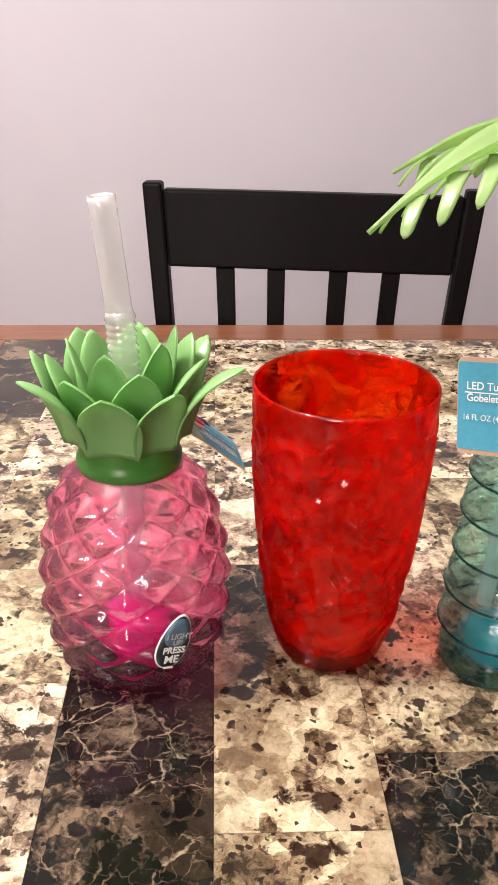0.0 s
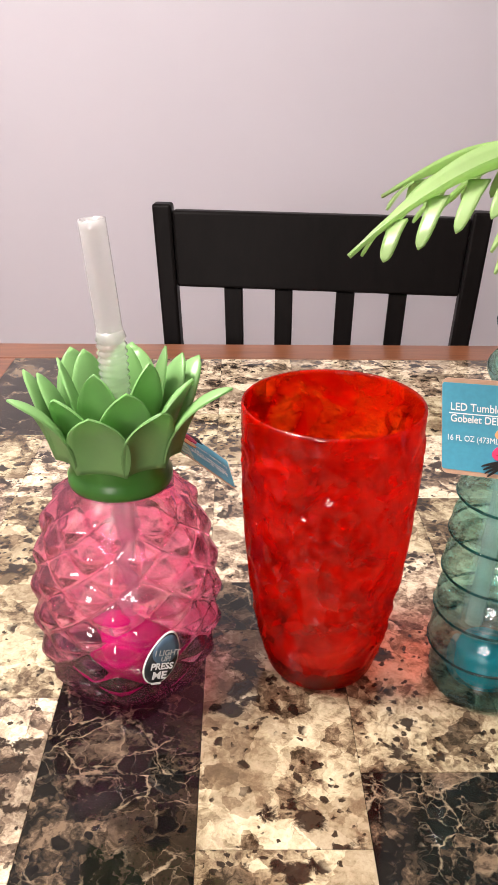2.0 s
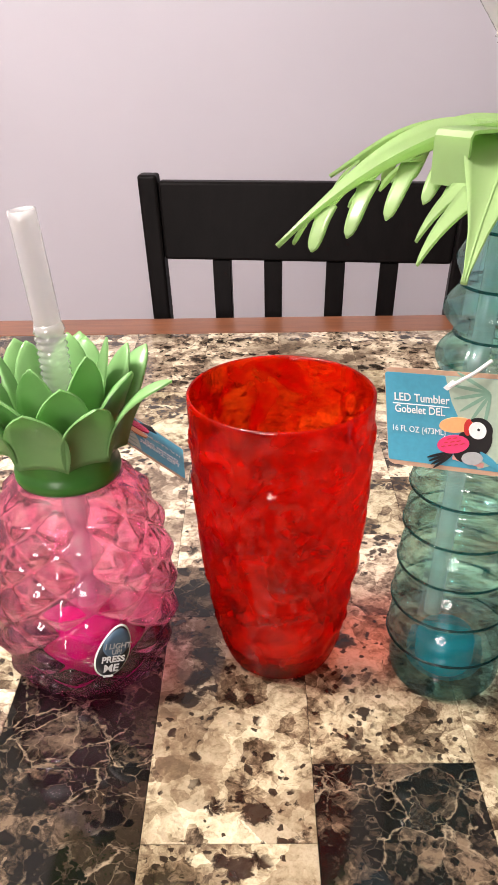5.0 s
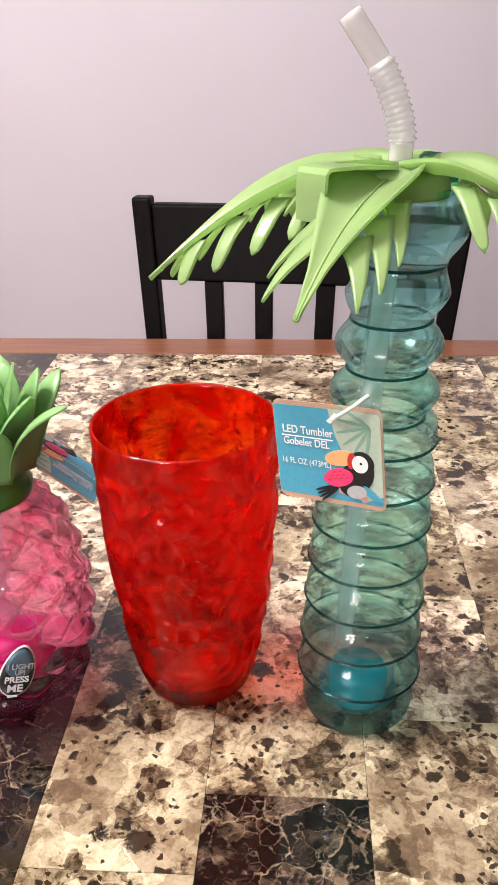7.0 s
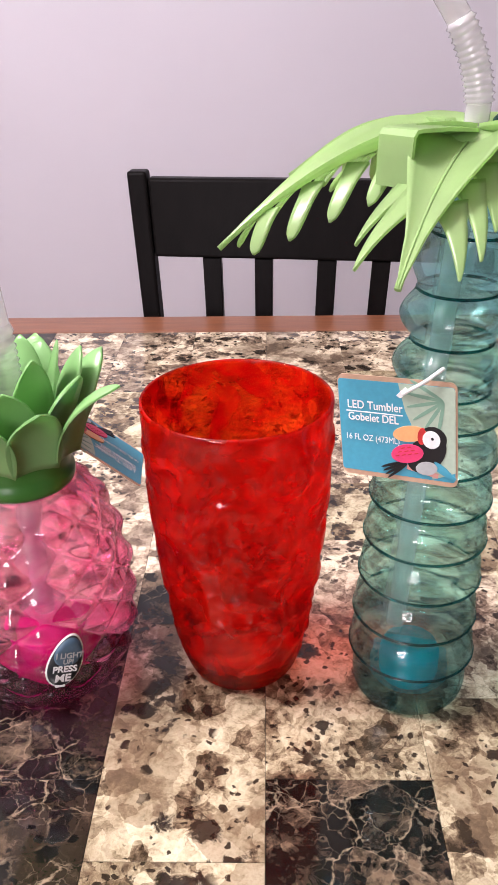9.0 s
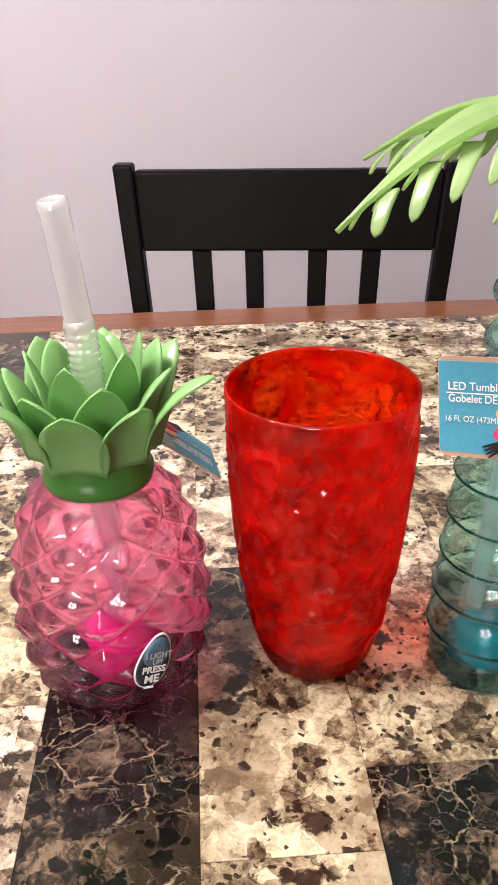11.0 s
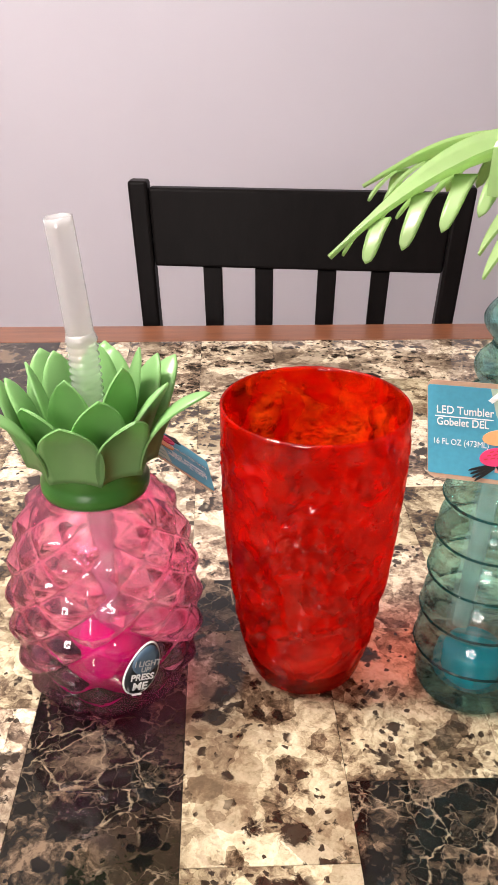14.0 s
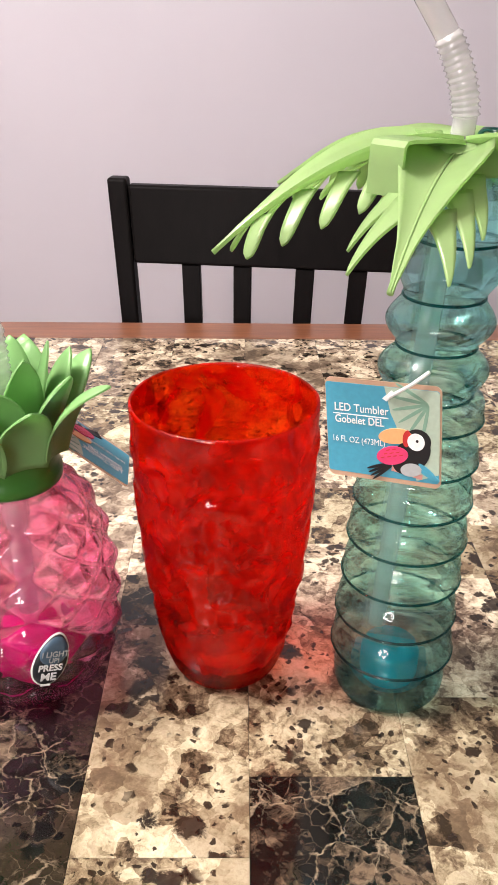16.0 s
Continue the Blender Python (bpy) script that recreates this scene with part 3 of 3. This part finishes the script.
STICK_A = math.atan2(-0.0555, 0.027)
sticker = surface_piece(drop_outline(0.0116, 0.0192), INK_WHITE, "sticker", pineapple, STICK_A, 0.046, 0.0008, -20)
tagged(sticker, "slate blue drop-shaped sticker with a white rim")
surface_piece(drop_outline(0.0105, 0.0180), STICK_NAVY, "sticker_face", sticker, STICK_A, 0.046, 0.0012, -20)
surface_piece([(x, 0.0070 + z) for x, z in drop_outline(0.0088, 0.0098)], STICK_LIGHT, "sticker_patch", sticker, STICK_A, 0.046, 0.0016, -20)
sd = Vector((math.cos(STICK_A), math.sin(STICK_A), 0))
face = Matrix.Translation(sd * 0.0610 + Vector((0, 0, 0.046))) @ Matrix.Rotation(STICK_A + math.pi / 2, 4, "Z") @ Matrix.Rotation(radians(14), 4, "Y")
lettering("I LIGHT", 0.0052, INK_GREY, sticker, face @ Matrix.Translation((0.0010, 0, 0.0042)), "CENTER", 0.0001, 0.9)
lettering("UP!", 0.0046, INK_GREY, sticker, face @ Matrix.Translation((0.0008, 0, 0.0002)), "CENTER", 0.0001, 0.9)
lettering("PRESS", 0.0060, INK_WHITE, sticker, face @ Matrix.Translation((-0.0006, 0, -0.0052)), "CENTER", 0.00018, 0.92)
lettering("ME", 0.0072, INK_WHITE, sticker, face @ Matrix.Translation((-0.0010, 0, -0.0118)), "CENTER", 0.0002)
ob = part("printed_bar", flat_shape(rounded(-0.0050, 0.0010, -0.0156, -0.0143, 0.0006)), INK_WHITE, sticker)
ob.matrix_local = face

# frosted straw of the pineapple
straw = tagged(new("drinking_straw"), "frosted white ribbed plastic straw in the pink pineapple tumbler", "straw", "straws in the tumblers")
straw.matrix_world = Matrix.Translation(PINE)


def ribs(lo, hi):
    return lambda n: (0.0014 * (0.5 + 0.5 * math.cos(math.pi * (n - lo) / 1.5)) if lo <= n <= hi else 0.0)


fine_path = []
for i in range(61):
    z = 0.040 + (0.180 - 0.040) * i / 60
    fine_path.append((0.000, 0.002, z))
for i in range(1, 33):
    z = 0.180 + (0.222 - 0.180) * i / 32
    fine_path.append((-0.0012 * (i / 32) ** 1.6, 0.002, z))
for i in range(1, 15):
    s = i / 14
    fine_path.append((-0.0012 - 0.0060 * s, 0.002, 0.222 + 0.064 * s))
for nm, run, wave in (("lower_tube", fine_path[:62], None), ("ribbed_bend", fine_path[61:94], ribs(1, 31)), ("upper_tube", fine_path[93:], None)):
    part(nm, tube(bmesh.new(), run, 0.0064 if nm == "lower_tube" else 0.0074, 24, 0.0007, wave), MILKY, straw, "", True)

# red tumbler
RED_AT = Vector((0.1034, 0.4425, 0.0))
tumbler = thing("red_tumbler", Matrix.Translation(RED_AT), "clear red plastic tumbler with a hammered surface, empty, on the table", "tumbler")
RED_SHAPE = smooth_profile([(0.0285, 0.0), (0.0330, 0.003), (0.0364, 0.012), (0.0398, 0.026), (0.0447, 0.056), (0.0480, 0.088), (0.0504, 0.12), (0.0520, 0.15), (0.0529, 0.1825)], 130)


def hammered(a, r, z):
    """Shallow round dents, none at the lip."""
    q = Vector((r * math.cos(a), r * math.sin(a), z * 0.8)) * 85
    d = noise.voronoi(q)[0][0]
    fade = max(0.0, min(1.0, (0.172 - z) / 0.008, (z - 0.006) / 0.03))
    return r + fade * (0.0031 * min(1.0, d * d * 2.0) - 0.0016)


bm = bmesh.new()
outer_p = RED_SHAPE + [(0.0528, 0.1844), (0.0520, 0.1852), (0.0511, 0.1844)]
inner_p = [(r - 0.0022, z) for r, z in RED_SHAPE[::-4] if z > 0.012] + [(0.030, 0.0085), (0.012, 0.0075)]
lathe(bm, outer_p + inner_p, 208, hammered, None, True, len(RED_SHAPE))
part("body", bm, RED, tumbler, "clear red hammered plastic", True).data.materials.append(INNER_RED)
part("led_puck", lathe(bmesh.new(), [(0.020, 0.0100), (0.0245, 0.012), (0.0250, 0.018), (0.0235, 0.025), (0.012, 0.029), (0.004, 0.029)], 48), PUCK_RED, tumbler, "scarlet light unit in the base", True)

# palm tumbler
PALM = Vector((0.2055, 0.4225, 0.0))
palm = thing("palm_tumbler", Matrix.Translation(PALM), "tall clear teal ringed palm-trunk tumbler with lime green fronds", "tumbler")
RINGS = [(0.0328, 0.0366), (0.0585, 0.0354), (0.085, 0.0343), (0.111, 0.0337), (0.136, 0.0327), (0.161, 0.0316), (0.186, 0.0303), (0.2125, 0.0284), (0.238, 0.0274), (0.264, 0.0256), (0.293, 0.0270)]


def trunk_x(z):
    return 0.0072 * max(0.0, (z - 0.06) / 0.19) if z < 0.25 else 0.0072 + 0.009 * (z - 0.25) / 0.06


waists = []
pts = [(0.0290, 0.0), (0.0322, 0.003), (0.0338, 0.012)]
for n, (z, r) in enumerate(RINGS):
    low = 0.0325 - 0.0120 * min(1.0, n / 8) ** 1.3
    if n >= 7:
        zv = (RINGS[n - 1][0] + z) / 2
        pts.append((max(low, 0.0203), zv))
        waists.append((zv, max(low, 0.0203)))
        pts += [(r - 0.0013, z - 0.0042), (r, z), (r - 0.0015, z + 0.0042)]
    else:
        # each lower lobe flares down to a ridge and is cut in beneath it
        pts += [(low, z - 0.0058), (r - 0.0008, z - 0.0016), (r, z), (r - 0.0006, z + 0.004), (0.6 * r + 0.4 * low, z + 0.012)]
pts += [(0.0215, 0.306), (0.020, 0.314)]
part("body", shell(smooth_profile(pts, 300), 0.0016, 0.004, 96, None, trunk_x, 1), TEAL, palm, "clear teal ringed trunk", True).data.materials.append(INNER_TEAL)
part("led_puck", lathe(bmesh.new(), [(0.012, 0.005), (0.0165, 0.007), (0.0178, 0.012), (0.0178, 0.025), (0.0160, 0.0295), (0.007, 0.031)], 48), PUCK_TEAL, palm, "turquoise light unit in the base", True)
for z, r in RINGS[:7] + waists:
    ring = bmesh.new()
    lathe(ring, [(r - 0.0003 + 0.0008 * math.cos(2 * math.pi * k / 8), z - 0.0004 + 0.0008 * math.sin(2 * math.pi * k / 8)) for k in range(9)], 96, None, trunk_x, False)
    part("moulded_ring", ring, TEAL_DEEP, palm, "", True)
HUB = Vector((0.007, -0.002, 0.310))
cap = part("lid", lathe(bmesh.new(), [(0.0225, 0.0), (0.0232, 0.002), (0.0225, 0.008), (0.017, 0.012), (0.0095, 0.014), (0.007, 0.014)], 48), LIME, palm, "lime green lid", True)
cap.matrix_local = Matrix.Translation(HUB)


def frond(azimuth, reach, rise, drop, width, stems, finger, half, blunt, hang, cup, spread):
    """A palm frond: one arching keeled blade whose edges split into a few flat fingers. stems: (place along the blade, side, length factor)."""
    d = Vector((math.cos(azimuth), math.sin(azimuth), 0))
    side = Vector((-math.sin(azimuth), math.cos(azimuth), 0))
    steps = 28

    def at(s):
        return HUB + d * (0.006 + reach * s) + Vector((0, 0, 0.010 + rise * math.sin(min(1.0, s * 2.2) * math.pi / 2) - drop * s**2.2))

    def half_width(s):
        return max(0.0012, width * (0.55 + 0.45 * math.sin(math.pi * min(1.0, 0.1 + 1.1 * s))) * (1 - max(0.0, s - 0.25) / 0.75) ** 0.75)

    bm = bmesh.new()
    ss = [i / steps for i in range(steps + 1)]
    blade(bm, [at(s) for s in ss], [side] * len(ss), [half_width(s) for s in ss], cup, 0.0015, 8)
    # a raised keel along the middle
    blade(bm, [at(s) + Vector((0, 0, 0.0007)) for s in ss], [side] * len(ss), [0.0008 * (1 - 0.6 * s) for s in ss], 0.0, 0.0012, 2)
    for s0, sg, much in stems:
        tan = (at(min(1.0, s0 + 0.03)) - at(s0 - 0.03)).normalized()
        out = side * sg
        w = half_width(s0)
        p = at(s0) + out * w * 0.5 + Vector((0, 0, cup * w * 0.25 - 0.0004))
        ln = finger * much + w * 0.5
        spine, sides, ws = [], [], []
        for q in range(13):
            u = q / 12
            spine.append(p.copy())
            g = tan * (0.75 - 0.2 * u) + out * spread * (1 - 0.7 * u) + Vector((0, 0, -hang * (0.35 + 0.75 * u)))
            p = p + g.normalized() * ln / 12
            sides.append(tan * 0.9 - out * 0.45)
            taper = (1 - u**6) ** 0.5 * (1 - 0.25 * u) if blunt else (1 - u) ** 0.6 * (1.15 - 0.3 * u)
            ws.append(half * max(0.06, taper) * (1.25 - 0.25 * min(1.0, u * 3)))
        blade(bm, spine, sides, ws, 0.0, 0.0012, 4)
    return bm


PAIRS = [(s, sg, m) for s, m in ((0.30, 0.95), (0.46, 1.0), (0.63, 1.0), (0.80, 0.8)) for sg, m in ((1, m), (-1, m * 1.12))]
BROAD = [(0.22, -1, 0.75), (0.38, -1, 1.1), (0.55, -1, 1.05), (0.28, 1, 0.9), (0.44, 1, 1.0), (0.60, 1, 0.9)]
for az, reach, rise, drop, wd, stems, fl, half, blunt, hang, cup, spread in (
    (radians(196), 0.111, 0.002, 0.043, 0.0145, PAIRS, 0.025, 0.0042, True, 0.80, -0.55, 0.70),
    (radians(246), 0.108, -0.002, 0.035, 0.0195, BROAD, 0.036, 0.0055, False, 0.30, -0.45, 0.42),
    (radians(-38), 0.100, 0.004, 0.046, 0.0145, PAIRS, 0.026, 0.0042, True, 0.9, -0.55, 0.70),
    (radians(38), 0.094, 0.000, 0.044, 0.0140, PAIRS, 0.025, 0.0040, True, 1.0, -0.55, 0.70),
    (radians(132), 0.112, -0.001, 0.031, 0.0150, PAIRS, 0.025, 0.0040, True, 0.9, -0.55, 0.70),
):
    part("frond", frond(az, reach, rise, drop, wd, stems, fl, half, blunt, hang, cup, spread), LIME, palm, "", "keep")

# bent tab moulded beside the front frond
tab_d = Vector((-0.046, -0.045, 0)).normalized()
spine = [HUB + tab_d * q + Vector((0, 0, z)) for q, z in ((0.012, 0.0140), (0.034, 0.0165), (0.052, 0.0175), (0.0550, 0.0172), (0.0565, 0.0155), (0.0570, 0.008), (0.0572, -0.004))]
part("lid_tab", blade(bmesh.new(), spine, [Vector((0.67, -0.74, 0))] * 7, [0.0088] * 7, 0.0, 0.0016, 4), LIME, palm)

# dark clear stopper on the lid behind the straw
stopper = part("stopper", lathe(bmesh.new(), [(0.0070, 0.0), (0.0098, 0.001), (0.0104, 0.004), (0.0100, 0.0095), (0.0085, 0.0115), (0.003, 0.012)], 40), TEAL_DEEP, palm, "dark clear stopper on the lid", True)
stopper.matrix_local = Matrix.Translation(HUB + Vector((0.0175, 0.008, 0.005))) @ pose(0, 0, 0, -12, 10, 0)

# ribbed straw of the palm tumbler
palm_straw = tagged(new("drinking_straw"), "frosted white ribbed plastic straw bent over, in the palm tumbler", "straw", "straws in the tumblers")
palm_straw.matrix_world = Matrix.Translation(PALM)
run = []
for i in range(40):
    s = i / 39
    run.append((-0.010 + 0.0170 * s, 0.0, 0.046 + 0.286 * s))
for i in range(1, 41):
    s = i / 40
    run.append((0.0070 - 0.0120 * s**1.7, 0.0, 0.332 + 0.034 * s))
for i in range(1, 9):
    s = i / 8
    run.append((-0.0050 - 0.0135 * s, 0.0, 0.366 + 0.019 * s))
for nm, piece, wave in (("lower_tube", run[:41], None), ("ribbed_bend", run[40:80], ribs(1, 38)), ("upper_tube", run[79:], None)):
    part(nm, tube(bmesh.new(), piece, 0.0055, 24, 0.0007, wave), MILKY, palm_straw, "", True)


# ---- hang tags ----
def hang_tag(name, place, label):
    """A printed card: blue field, pale field with leaf print, coloured ovals, words and a white plastic fastener."""
    card = thing(name, place, label, "tag", "hang tags of the tumblers")
    w, h = 0.0590, 0.0540
    part("card", flat_shape(rounded(0, w, -h, 0, 0.0035), 0.0006), CARD_EDGE, card)
    part("blue_field", flat_shape(rounded(0.0003, w - 0.0010, -h + 0.0026, -0.0024, 0.0015), 0.0010), CARD_BLUE, card)
    part("pale_field", flat_shape([(0.031, -0.0025), (w - 0.0020, -0.0025), (w - 0.0008, -0.0040), (w - 0.0008, -h + 0.0080), (w - 0.012, -h + 0.0030), (0.040, -0.030), (0.034, -0.016)], 0.0014), CARD_PALE, card)
    for ang in (150, 172, 194, 216, 238, 260):
        a = radians(ang)
        cx, cz = 0.053 + 0.0095 * math.cos(a), -0.0095 + 0.0095 * math.sin(a)
        part("leaf_print", flat_shape(oval(cx, cz, 0.0092, 0.0009, ang), 0.0017), CARD_LEAF, card)
    part("printed_bar", flat_shape([(0.0345, -0.0445), (0.0500, -0.0475), (0.0496, -0.0500), (0.0340, -0.0470)], 0.0018), INK_SALMON, card)
    for mat, cx, cz, rx, rz, turn, th in (
        (INK_BLACK, 0.0442, -0.0375, 0.0120, 0.0080, 52, 0.0020), (INK_BLACK, 0.0475, -0.0292, 0.0066, 0.0064, 0, 0.0021),
        (INK_ORANGE, 0.0362, -0.0278, 0.0086, 0.0041, 10, 0.0022), (INK_RED, 0.0422, -0.0284, 0.0021, 0.0045, -6, 0.0024),
        (INK_WHITE, 0.0468, -0.0296, 0.0043, 0.0046, 0, 0.0026), (INK_BLACK, 0.0474, -0.0290, 0.0007, 0.0007, 0, 0.0029),
        (INK_PINK, 0.0347, -0.0385, 0.0083, 0.0049, 15, 0.0026), (INK_GREY, 0.0442, -0.0452, 0.0054, 0.0036, 12, 0.0024),
        (CARD_BLUE, 0.0525, -0.0448, 0.0058, 0.0013, -40, 0.0022), (CARD_BLUE, 0.0535, -0.0470, 0.0055, 0.0012, -25, 0.0023)):
        part("printed_patch", flat_shape(oval(cx, cz, rx, rz, turn), th), mat, card)
    for k in range(3):
        for j in range(4 - k):
            part("printed_patch", flat_shape(oval(0.0298 + 0.0032 * j + 0.0014 * k, -0.0400 + 0.0008 * j + 0.0022 * k, 0.0012, 0.0003, 20), 0.0029), INK_RED, card)
    for k in range(4):
        part("printed_patch", flat_shape(oval(0.0275 + 0.0006 * k, -0.0452 - 0.0012 * k, 0.0068, 0.0007, 20 + 7 * k), 0.0022 + 0.0001 * k), INK_BLACK, card)
    lettering("LED Tumbler", 0.0060, INK_WHITE, card, pose(0.0046, -0.0008, -0.0172), weight=0.00006, squeeze=0.86)
    part("rule", flat_shape([(0.0040, -0.0192), (0.0328, -0.0192), (0.0328, -0.0187), (0.0040, -0.0187)], 0.0015), INK_WHITE, card)
    lettering("Gobelet DEL", 0.0058, INK_WHITE, card, pose(0.0048, -0.0008, -0.0236), weight=0.00006, squeeze=0.84)
    lettering("16 FL OZ (473ML)", 0.0046, INK_WHITE, card, pose(0.0028, -0.0008, -0.0342), squeeze=0.80)
    return card


u = Vector((0.0527, -0.0274, 0.0)).normalized()
tag_turn = math.degrees(math.atan2(u.y, u.x))
tag = hang_tag("hang_tag", pose(0.1540, 0.4062, 0.2135, 0, -6.0, tag_turn), "blue printed card tag with white words, hung on the palm tumbler")
part("fastener", tube(bmesh.new(), [(0.0335, -0.0012, -0.0075), (0.038, -0.003, -0.004), (0.046, -0.004, 0.0015), (0.0535, -0.002, 0.0075)], 0.0009, 10, 0.0004), INK_WHITE, tag, "white plastic fastener", True)
part("fastener_end", flat_shape([(0.0300, -0.0085), (0.0345, -0.0040), (0.0370, -0.0060), (0.0320, -0.0098)], 0.0022), INK_WHITE, tag)
tx, tz = Vector((-0.78, 0.0, 0.62)), Vector((0.0, -0.975, 0.22))
tn = tx.cross(tz)
tz = tn.cross(tx).normalized() * -1 if tn.cross(tx).dot(tz) < 0 else tn.cross(tx).normalized()
turn = Matrix((tx.normalized(), -tn.normalized(), tz)).transposed().to_4x4()
back_tag = hang_tag("hang_tag", Matrix.Translation((0.0475, 0.438, 0.130)) @ turn, "blue printed card tag hung behind the pineapple tumbler lid")

# ---- table tiles ----
PITCH = 0.09
rows_even = [0.139, 0.2178, 0.3453, 0.4728, 0.6003, 0.7278, 0.8553, 1.039]
rows_odd = [0.139, 0.2790, 0.4065, 0.5280, 0.6640, 0.8000, 0.9100, 1.039]
own_cuts = {0: [0.139, 0.2178, 0.3453, 0.4728, 0.6003, 0.700, 0.798, 1.039], 3: [0.139, 0.170, 0.297, 0.4735, 0.531, 0.731, 0.856, 1.039], 4: [0.139, 0.170, 0.3465, 0.4735, 0.573, 0.660, 0.800, 1.039]}
# tone of each tile by column from the border: L cream, M taupe, D dark
TONES = {0: "MMLMMLD", 1: "MMLLMMM", 2: "DDDMMLM", 3: "LLLDMLM", 4: "DDLMLMM", 5: "LLMLMLM", 6: "MLLLMLM", 7: "LLLMLML"}
stones = {"L": STONE_LIGHT, "M": STONE_MID, "D": STONE_DARK}
tile_meshes = {}
trng = random.Random(11)
for c in range(17):
    cuts = own_cuts.get(c) or (rows_even if c % 2 == 0 else rows_odd)
    tones = TONES.get(c) or "".join(trng.choice("LLMD") for _ in range(7))
    for k in range(7):
        x0, x1 = TX0 + c * PITCH, TX0 + (c + 1) * PITCH
        y0, y1 = cuts[k], cuts[k + 1]
        key = (round(y1 - y0, 4), tones[k])
        if key not in tile_meshes:
            bm = box(bmesh.new(), -PITCH / 2 + 0.0001, PITCH / 2 - 0.0001, -(y1 - y0) / 2 + 0.0001, (y1 - y0) / 2 - 0.0001, -0.006, 0.0, 0.0002, 1)
            me = bpy.data.meshes.new("tile")
            bm.to_mesh(me)
            bm.free()
            me.materials.append(stones[tones[k]])
            tile_meshes[key] = me
        t = new("tile", tile_meshes[key])
        t.parent = table
        t.matrix_local = pose((x0 + x1) / 2, (y0 + y1) / 2, TOP)
